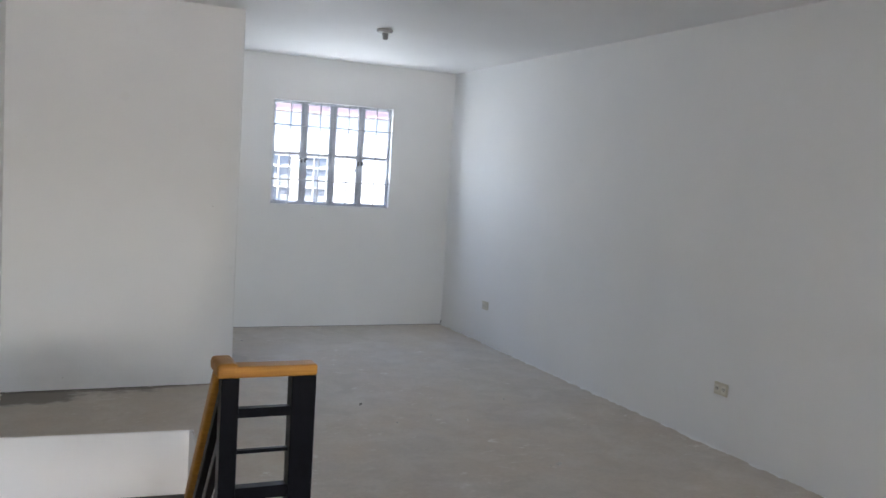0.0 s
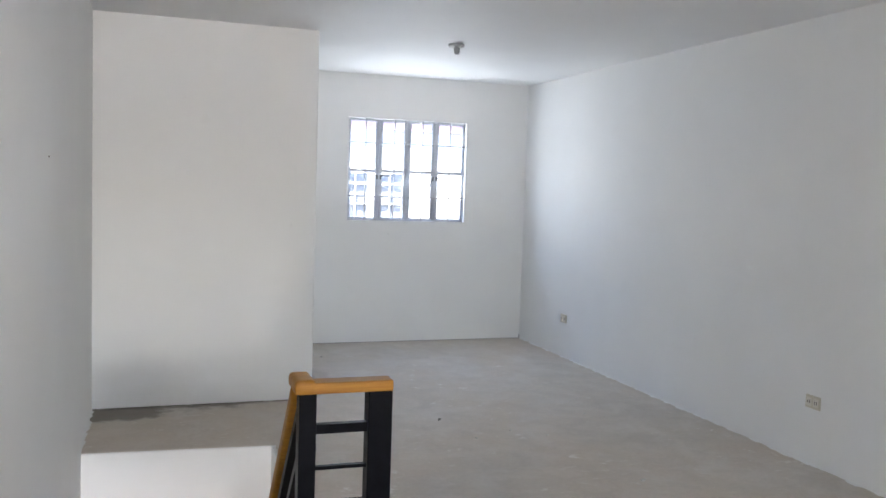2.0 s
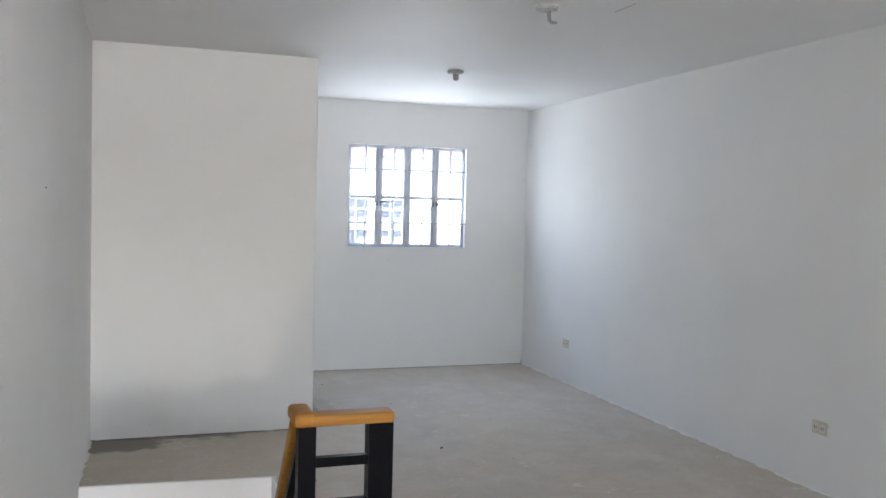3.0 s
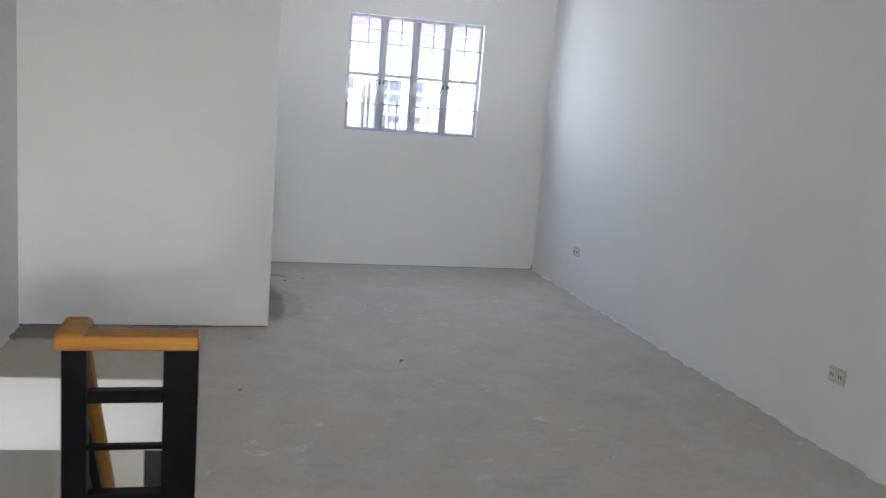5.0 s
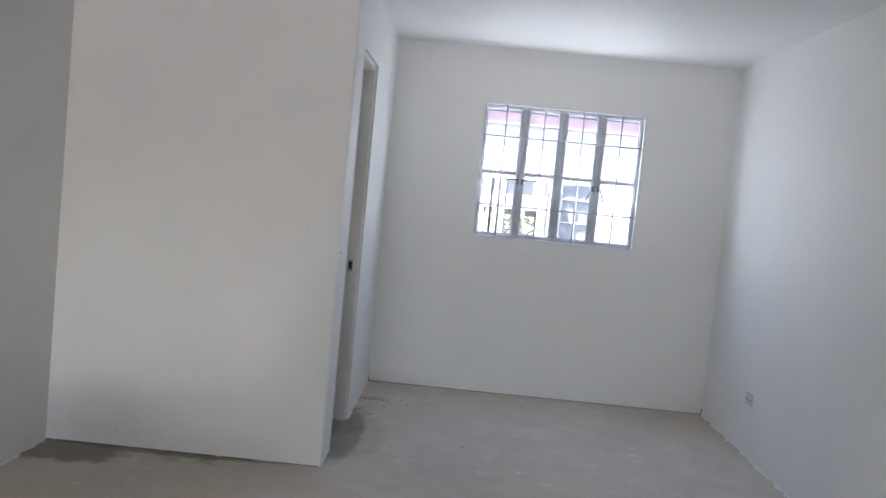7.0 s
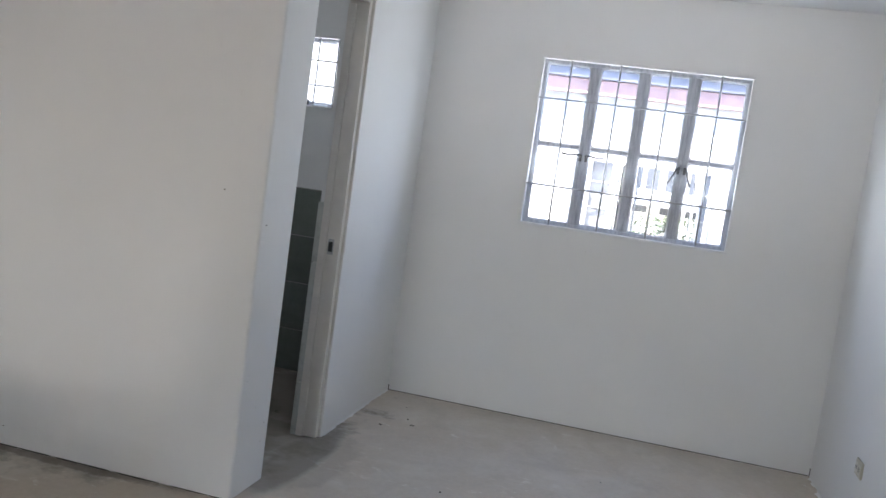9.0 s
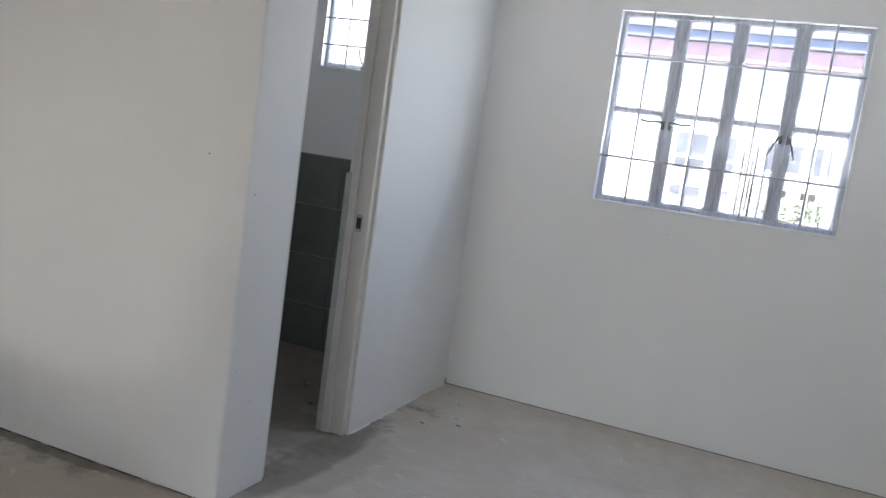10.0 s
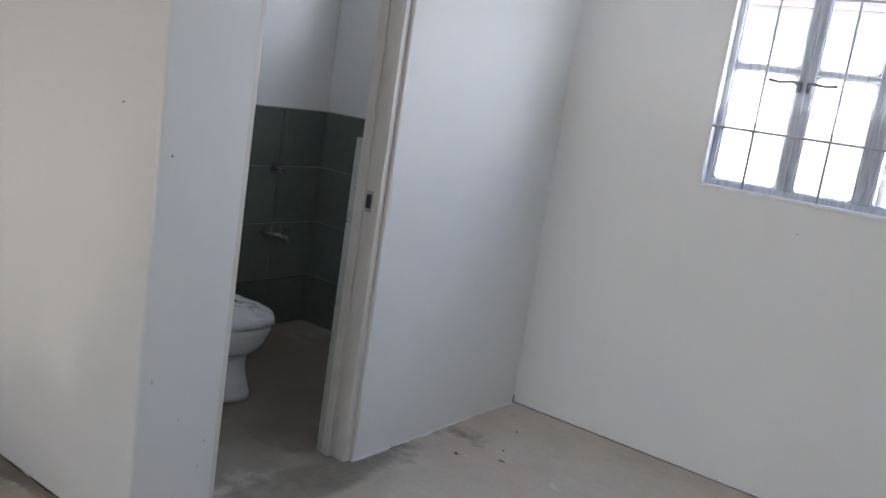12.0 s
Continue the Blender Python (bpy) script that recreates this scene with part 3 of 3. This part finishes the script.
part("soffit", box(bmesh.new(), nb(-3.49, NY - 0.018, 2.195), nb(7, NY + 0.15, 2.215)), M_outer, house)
bm = bmesh.new()
rings(bm, [[nb(x, NY - 0.06, 2.424), nb(x, NY + 0.9, 2.60), nb(x, NY + 0.9, 2.56), nb(x, NY - 0.06, 2.384)] for x in (-3.49, 7)])
part("roof", bm, M_gutter, house, "blue ribbed metal roof")
for a, b in (((NX0, NY - 0.012, NZ1 - 0.03), (NX1, NY + 0.10, NZ1)), ((NX0, NY - 0.012, NZ0), (NX0 + 0.03, NY + 0.10, NZ1 - 0.031)),
             ((NX1 - 0.03, NY - 0.012, NZ0), (NX1, NY + 0.10, NZ1 - 0.031))):
    part("opening_frame", box(bmesh.new(), nb(*a), nb(*b), 0.004), M_trim_out, house)

# rear house: a long window whose middle leaves stand open
RX_A, RX_B, RZ0, RZ1 = -2.50, 0.58, 0.20, 1.83
bm = bmesh.new()
for a, b in (((-9, NY2, GZ), (RX_A, NY2 + 0.15, 3.3)), ((RX_B, NY2, GZ), (7, NY2 + 0.15, 3.3)),
             ((RX_A, NY2, GZ), (RX_B, NY2 + 0.15, RZ0)), ((RX_A, NY2, RZ1), (RX_B, NY2 + 0.15, 3.3))):
    box(bm, nb(*a, NY2), nb(*b, NY2))
part("wall", bm, M_render, rear)


def casement(x0, x1, y, cols, rows):
    """A white casement leaf with grey panes between stiles and rails."""
    sash = part("window", box(bmesh.new(), nb(x0, y + 0.030, RZ0, NY2), nb(x1, y + 0.036, RZ1, NY2)), M_dark_glass, rear, "white casement with grey glass")
    for k in range(cols + 1):
        c = x0 + (x1 - x0) * k / cols
        hw = 0.007 if 0 < k < cols else 0.022
        part("stile", box(bmesh.new(), nb(c - hw, y, RZ0, NY2), nb(c + hw, y + 0.029, RZ1, NY2), 0.004), M_trim_out, sash)
    for k in range(rows + 1):
        c = RZ0 + (RZ1 - RZ0) * k / rows
        hw = 0.006 if 0 < k < rows else 0.025
        part("rail", box(bmesh.new(), nb(x0, y + 0.004, c - hw, NY2), nb(x1, y + 0.0285, c + hw, NY2), 0.003), M_trim_out, sash)
    return sash


for x0, x1, y, cols in ((-2.44, -1.98, 0.03, 2), (-1.95, -1.66, 0.05, 1), (-0.56, -0.10, 0.03, 2), (0.02, 0.50, 0.03, 2)):
    casement(x0, x1, NY2 + y, cols, 5)
for x, w, d in ((-1.585, 0.03, 0.30), (-1.49, 0.05, 0.34), (-1.38, 0.03, 0.38), (-0.85, 0.035, 0.38), (-0.74, 0.03, 0.34), (-0.65, 0.025, 0.30)):
    leaf = part("open_leaf", box(bmesh.new(), nb(x - w / 2, NY2 - d, RZ0, NY2), nb(x + w / 2, NY2 + 0.06, RZ1, NY2), 0.006), M_trim_out, rear, "white leaf swung open, seen edge on")
    if x < -1:
        part("pane", box(bmesh.new(), nb(x + w / 2 + 0.012, NY2 + 0.01, RZ0 + 0.05, NY2), nb(x + w / 2 + 0.04, NY2 + 0.02, RZ1 - 0.06, NY2)), M_dark_glass, leaf, "grey strip of glass beside the leaf")

# far house with dark panes over a planted ledge
bm = bmesh.new()
box(bm, nb(-12, NY3, GZ, NY3), nb(12, NY3 + 0.3, 6.0, NY3))
part("wall", bm, M_render, far)
for x0, x1 in ((-1.75, -1.50), (-1.40, -1.14), (-0.98, -0.72), (-0.64, -0.38), (-0.22, 0.06), (0.14, 0.40)):
    pane = part("window", box(bmesh.new(), nb(x0, NY3 - 0.03, 1.55, NY3), nb(x1, NY3 - 0.004, 2.15, NY3), 0.004), M_far_pane, far, "dark window pane")
    part("window_sill", box(bmesh.new(), nb(x0 - 0.04, NY3 - 0.10, 1.49, NY3), nb(x1 + 0.04, NY3 - 0.004, 1.545, NY3), 0.006), M_trim_out, pane)
part("ledge", box(bmesh.new(), nb(-6, NY3 - 0.55, 1.20, NY3), nb(6, NY3 - 0.005, 1.27, NY3), 0.01), M_trim_out, far, "white ledge under the windows")
for x0, x1 in ((-1.62, -1.30), (-1.02, -0.70), (-0.52, -0.18)):
    part("opening", box(bmesh.new(), nb(x0, NY3 - 0.04, 1.05, NY3), nb(x1, NY3 - 0.005, 1.19, NY3), 0.004), M_far_pane, far, "dark gap under the ledge")

shrub = thing("shrub", (-0.8, NY3 - 1.2, GZ), "green leafy shrub before a pale house", "shrub")
part("stem", tube(bmesh.new(), [(0, 0, 0), (0.05, 0, 1.2), (-0.04, 0.05, 2.6), (0.02, 0, 3.3)], [0.05, 0.04, 0.03, 0.012], 8), M_gap, shrub)
bm = bmesh.new()
rnd = random.Random(5)
for k in range(1500):
    a, h = rnd.uniform(0, 6.283), rnd.uniform(2.1, 3.85)
    r = rnd.uniform(0.1, 1.3) * (0.55 + 0.45 * math.sin((h - 1.9) * 1.6))
    c = Vector((r * math.cos(a), 0.5 * r * math.sin(a), h))
    u = Vector((rnd.uniform(-1, 1), rnd.uniform(-1, 1), rnd.uniform(-0.6, 0.3))).normalized()
    w = u.cross(Vector((rnd.uniform(-0.3, 0.3), rnd.uniform(-0.3, 0.3), 1))).normalized()
    n = rnd.uniform(0.05, 0.12)
    vs = [bm.verts.new(c + q) for q in (u * -n, w * n * 0.3 + Vector((0, 0, 0.02)), u * n, w * -n * 0.3 + Vector((0, 0, 0.02)))]
    bm.faces.new(vs)
leaves = part("leaves", bm, M_leaf, shrub, "small green leaves")
tagged(leaves, kind="stuff")

# Unseen side houses added to keep bright sky and ground out of glass reflections.
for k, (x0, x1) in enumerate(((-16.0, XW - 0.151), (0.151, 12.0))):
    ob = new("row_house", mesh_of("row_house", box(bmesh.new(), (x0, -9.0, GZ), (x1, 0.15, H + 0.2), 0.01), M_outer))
    tagged(ob, "unseen pale row house added to block side light", "house", "row houses")
bm = bmesh.new()
box(bm, (-400, -400, GZ - 0.2), (400, 400, GZ))
setting("ground", bm, M_ground, "bare brown ground between the houses", "ground")

# ---- toilet ----
TX, TY = -3.225, -1.075
toilet = thing("toilet", (TX, TY, 0), "white ceramic toilet with wrapped lid", "toilet")
toilet.scale = (1, 1, 0.965)
bm = bmesh.new()
rings(bm, [ellipse(-0.06 + dx, 0, z, rx, ry, 32, 2.3) for z, dx, rx, ry in
           ((0.0, -0.02, 0.172, 0.110), (0.025, -0.02, 0.168, 0.107), (0.08, -0.028, 0.155, 0.098), (0.14, -0.034, 0.147, 0.094), (0.19, -0.036, 0.152, 0.100))])
part("pedestal", bm, M_ceramic, toilet, smooth=True)
bm = bmesh.new()
rings(bm, [ellipse(-0.08 + dx, 0, z, rx, ry, 32, 2.15) for z, dx, rx, ry in
           ((0.185, -0.05, 0.170, 0.110), (0.21, -0.03, 0.200, 0.138), (0.255, -0.015, 0.224, 0.165), (0.305, -0.008, 0.236, 0.178), (0.330, -0.008, 0.236, 0.178), (0.335, -0.01, 0.225, 0.168))])
part("bowl", bm, M_ceramic, toilet, smooth=True)
bm = bmesh.new()
loops = []
for z, rx, ry in ((0.334, 0.234, 0.178), (0.344, 0.245, 0.187), (0.366, 0.240, 0.183), (0.384, 0.205, 0.154), (0.397, 0.13, 0.098)):
    loops.append([(x + 0.010 * noise.noise((x * 9, y * 9, z * 30)), y + 0.010 * noise.noise((x * 9 + 5, y * 9, z * 30)), zz + 0.014 * noise.noise((x * 12, y * 12, 3))) for x, y, zz in ellipse(-0.085, 0, z, rx, ry, 40, 2.15)])
rings(bm, loops)
lid = part("lid", bm, M_wrap, toilet, "toilet lid in crinkled milky wrapping", smooth=True)
for k in range(3):
    part("print_bar", box(bmesh.new(), (-0.07 - 0.05 * k, -0.07, 0.397), (-0.052 - 0.05 * k, 0.05 - 0.02 * k, 0.4015)), M_print, lid, "dark printed bar on the wrapping")
part("tank", box(bmesh.new(), (-0.65, -0.20, 0.335), (-0.47, 0.20, 0.70), 0.03, 4), M_ceramic, toilet)
bm = bmesh.new()
rings(bm, [[(x, -0.098 + dy, z) for x, z in ((0.030 + r * math.cos(k * math.pi / 5), 0.075 + 1.5 * r * math.sin(k * math.pi / 5)) for k in range(10))] for dy, r in ((0.004, 0.012), (-0.006, 0.012), (-0.011, 0.006))])
part("bolt_cap", bm, M_print, toilet, "dark bolt mark on the pedestal")
part("wrap_tape", box(bmesh.new(), (0.085, -0.135, 0.255), (0.093, -0.100, 0.345), 0.002), M_wrap, lid, "hanging edge of the wrapping")
part("tank_shelf", box(bmesh.new(), (-0.60, -0.12, 0.18), (-0.24, 0.12, 0.332), 0.03, 4), M_ceramic, toilet)

# ---- tap and valve ----
tap = thing("wall_tap", (XW + 0.012, -0.372, 0.525), "small metal wall tap", "tap")
part("flange", tube(bmesh.new(), [(0.0, 0, 0), (0.008, 0, 0)], 0.026, 18), M_handle, tap)
part("spout", tube(bmesh.new(), [(0.006, 0, 0), (0.05, 0.012, -0.004), (0.085, 0.050, -0.010), (0.10, 0.075, -0.02), (0.104, 0.082, -0.045)], [0.009, 0.009, 0.011, 0.010, 0.009], 12), M_metal, tap, smooth=True)
part("tap_lever", tube(bmesh.new(), [(0.085, 0.050, -0.004), (0.088, 0.056, 0.022), (0.10, 0.095, 0.030)], [0.008, 0.007, 0.005], 10), M_metal, tap, smooth=True)
valve = thing("shower_valve", (XW + 0.012, -0.335, 0.850), "small round metal pipe outlet", "valve")
part("flange", tube(bmesh.new(), [(0.0, 0, 0), (0.006, 0, 0)], 0.032, 18), M_handle, valve)
part("stem", tube(bmesh.new(), [(0.006, 0, 0), (0.040, 0, 0)], 0.011, 12), M_metal, valve, smooth=True)
part("knob", tube(bmesh.new(), [(0.034, -0.038, 0.004), (0.036, -0.014, 0), (0.036, 0.014, 0), (0.034, 0.038, -0.004)], [0.012, 0.007, 0.007, 0.012], 12), M_handle, valve, "dark cross handle", True)

# ---- small marks and crumbs ----
CRUMBS = [
    (-1.77, -2.719, 0.009, 1),
    (-1.783, -2.74, 0.007, 1),
    (-2.311, -3.319, 0.006, 0),
    (-2.671, -3.182, 0.007, 1),
    (-1.414, -3.053, 0.008, 0),
    (-1.233, -3.198, 0.008, 0),
    (-1.089, -4.061, 0.011, 0),
    (-1.106, -4.074, 0.01, 0),
    (-1.686, -3.163, 0.008, 0),
    (-2.265, -0.306, 0.005, 1),
    (-2.132, -0.612, 0.005, 1),
    (-2.286, -0.711, 0.005, 1),
    (-2.601, -2.292, 0.007, 0),
    (-2.51, -2.116, 0.006, 0),
    (-2.145, -0.613, 0.006, 1),
    (-2.296, -0.703, 0.005, 1),
    (-2.191, -0.52, 0.005, 1),
    (-1.762, -1.452, 0.006, 1),
    (-2.999, -0.63, 0.02, 1),
    (-2.82, -0.873, 0.014, 1),
    (-3.001, -0.621, 0.02, 1),
    (-2.628, -2.296, 0.006, 0),
    (-1.099, -0.861, 0.006, 0),
    (-1.158, -4.085, 0.005, 0),
    (-0.758, -2.792, 0.009, 0),
]


def nail(x, y, z, n):
    bm = bmesh.new()
    d = Vector(n)
    tube(bm, [Vector((0, 0, 0)), d * 0.004, d * 0.0045], [0.0024, 0.0024, 0.0015], 8)
    ob = tagged(new("nail", mesh_of("nail", bm, M_pebble)), "small dark nail head in the wall", "nail", "nails")
    ob.location = (x, y, z)


def chip(y, z):
    bm = bmesh.new()
    bmesh.ops.create_icosphere(bm, subdivisions=1, radius=0.003)
    for v in bm.verts:
        v.co = Vector((v.co.x * 0.3, v.co.y * 0.5, v.co.z * 1.5)) * random.uniform(0.8, 1.2)
    ob = tagged(new("paint_chip", mesh_of("paint_chip", bm, M_pebble)), "small dark chip in the white paint", "paint chip", "paint chips")
    ob.location = (XB, y, z)


nail(-1.406, 0.0, 1.041, (0, -1, 0))
nail(-2.649, YB, 1.213, (0, -1, 0))
nail(-3.545, YB, 0.083, (0, -1, 0))
nail(XW, -4.552, 1.568, (1, 0, 0))
nail(XB, -1.990, 1.097, (1, 0, 0))
for y, z in ((-1.887, 0.344), (-1.787, 0.256), (-1.803, 0.178), (-1.987, 0.474)):
    chip(y, z)


def crumb(x, y, r, material, label):
    bm = bmesh.new()
    bmesh.ops.create_icosphere(bm, subdivisions=1, radius=r)
    for v in bm.verts:
        v.co = Vector((v.co.x * 1.4, v.co.y, v.co.z * 0.6)) * random.uniform(0.75, 1.25)
        v.co.z += r * 0.45
    ob = tagged(new("crumb", mesh_of("crumb", bm, material)), label, "debris", "crumbs on the floor")
    ob.location = (x, y, 0.0)
    ob.rotation_euler = (0, 0, random.uniform(0, 6.28))


def ragged_edge(name, a, b, inward, wide, material, label, seed, gaps=0.0):
    """A ragged line of paint or shadow-dark joint where a wall meets the floor."""
    bm = bmesh.new()
    a, b, d = Vector(a), Vector(b), Vector(inward)
    k = int((b - a).length / 0.02)
    prev = None
    for i in range(k + 1):
        p = a.lerp(b, i / k)
        w = 0.5 + noise.noise((i * 0.21, seed, 0)) * 0.55 + noise.noise((i * 0.6, seed, 7)) * 0.45
        w = max(0.0, w - gaps) * wide
        row = (bm.verts.new(p + Vector((0, 0, 0.0))), bm.verts.new(p + Vector((0, 0, 0.004))), bm.verts.new(p + d * w + Vector((0, 0, 0.001))))
        if prev:
            for m in range(2):
                bm.faces.new((prev[m], prev[m + 1], row[m + 1], row[m]))
        prev = row
    return setting(name, bm, material, label, "edge")


ragged_edge("trim_east", (0, -7.9, 0), (0, -0.01, 0), (-1, 0, 0), 0.045, M_wall, "ragged white paint edge along the floor", 1.3, 0.25)
ragged_edge("trim_north", (XB, 0, 0), (-0.005, 0, 0), (0, -1, 0), 0.008, M_gap, "thin dark joint under the white wall", 4.1, 0.2)
ragged_edge("trim_bath_front", (XW, YB, 0), (XB - 0.01, YB, 0), (0, -1, 0), 0.012, M_gap, "thin dark joint under the white wall", 8.7, 0.3)


def ragged_upright(name, x, y, z0, z1, wide, material, label, seed):
    """A ragged upright line of filler beside the door frame."""
    bm = bmesh.new()
    k = int((z1 - z0) / 0.03)
    prev = None
    for i in range(k + 1):
        z = z0 + (z1 - z0) * i / k
        w = max(0.0015, wide * (0.45 + 0.6 * noise.noise((i * 0.17, seed, 0)) + 0.4 * noise.noise((i * 0.7, seed, 3))))
        row = (bm.verts.new((x - 0.012, y - 0.001, z)), bm.verts.new((x + 0.0022, y + 0.0005, z)), bm.verts.new((x + 0.0004, y + w, z)))
        if prev:
            for m in range(2):
                bm.faces.new((prev[m], prev[m + 1], row[m + 1], row[m]))
        prev = row
    return setting(name, bm, material, label, "edge")


ragged_upright("trim_door_frame", XB, DY1, 0.004, DZ, 0.022, M_jamb, "uneven filler between door frame and white wall", 3.7)
ragged_edge("trim_bath_side", (XB, DY1, 0), (XB, -0.01, 0), (1, 0, 0), 0.022, M_wall, "ragged pale plaster edge along the floor", 2.2, 0.2)
ragged_edge("trim_stair_edge", (VX + LN, VY0, 0), (VX + LN, VY1, 0), (1, 0, 0), 0.022, M_wall, "chipped white plaster along the stair opening", 9.3, 0.45)
ragged_edge("trim_west", (XW, VYW, 0), (XW, YB, 0), (1, 0, 0), 0.035, M_wall, "ragged white paint edge along the floor", 6.4, 0.2)

for x, y in ((-0.004, -0.004), (XB + 0.004, -0.004)):
    bm = bmesh.new()
    tall = 0.034 if x < -1 else 0.045
    box(bm, (x - 0.0018, y - 0.0018, 0.0), (x + 0.0018, y + 0.0035, tall), 0.0006)
    setting("trim_corner_crack", bm, M_gap, "short dark crack in the wall corner", "crack")

for x, y, r, dark in CRUMBS:
    crumb(x, y, r, M_pebble if dark else M_pale_crumb, "small dark mortar crumb" if dark else "small pale mortar crumb")

# ---- bathroom wall tiles ----
TS, TG, TD = 0.30, 0.005, 0.010
TTOP = 1.165


def tile_mesh(w, h):
    bm = bmesh.new()
    box(bm, (0, 0, 0), (w - TG, TD, h - TG))
    es = [e for e in bm.edges if all(v.co.y < 1e-5 for v in e.verts)]
    bmesh.ops.bevel(bm, geom=es, offset=0.002, segments=1, affect='EDGES')
    return mesh_of("tile", bm, M_tile)


def tiled(parent, origin, along, length, turn):
    """Rows of tiles on a wall from its corner; full tiles share one mesh."""
    cache = {}
    u = 0.0
    while u < length - 0.02:
        w = min(TS, length - u)
        top = TTOP
        while top > 0.02:
            h = min(TS, top)
            key = (round(w, 3), round(h, 3))
            if key not in cache:
                cache[key] = tile_mesh(w, h)
            ob = new("tile", cache[key])
            ob.parent = parent
            ob.matrix_world = pose(origin[0] + along[0] * u, origin[1] + along[1] * u, top - h, 0, 0, turn)
            top -= TS
        u += TS


def grout(a, b):
    return setting("grout_bed", box(bmesh.new(), a, b), M_grout, "pale grout between bathroom tiles", "grout")


grout((XW, YB + 0.121, 0), (XW + 0.006, -0.007, TTOP))
grout((XW + 0.0065, -0.006, 0), (XB - BT, 0, TTOP))
for k in range(4):
    z1 = TTOP - TS * k
    bm = bmesh.new()
    box(bm, (XB - BT + 0.006, DY1 - 0.040, max(0.0, z1 - TS + TG)), (XB - BT + 0.034, DY1 - 0.0005, z1), 0.002)
    ob = new("tile", mesh_of("tile", bm, M_pale_tile))
    ob.parent = wall_bath_side
tiled(wall_west, (XW + 0.013, -0.012, 0), (0, -1), 1.87, -90 + 180)
tiled(wall_north, (XW + 0.012, -0.013, 0), (1, 0), 1.25, 0)
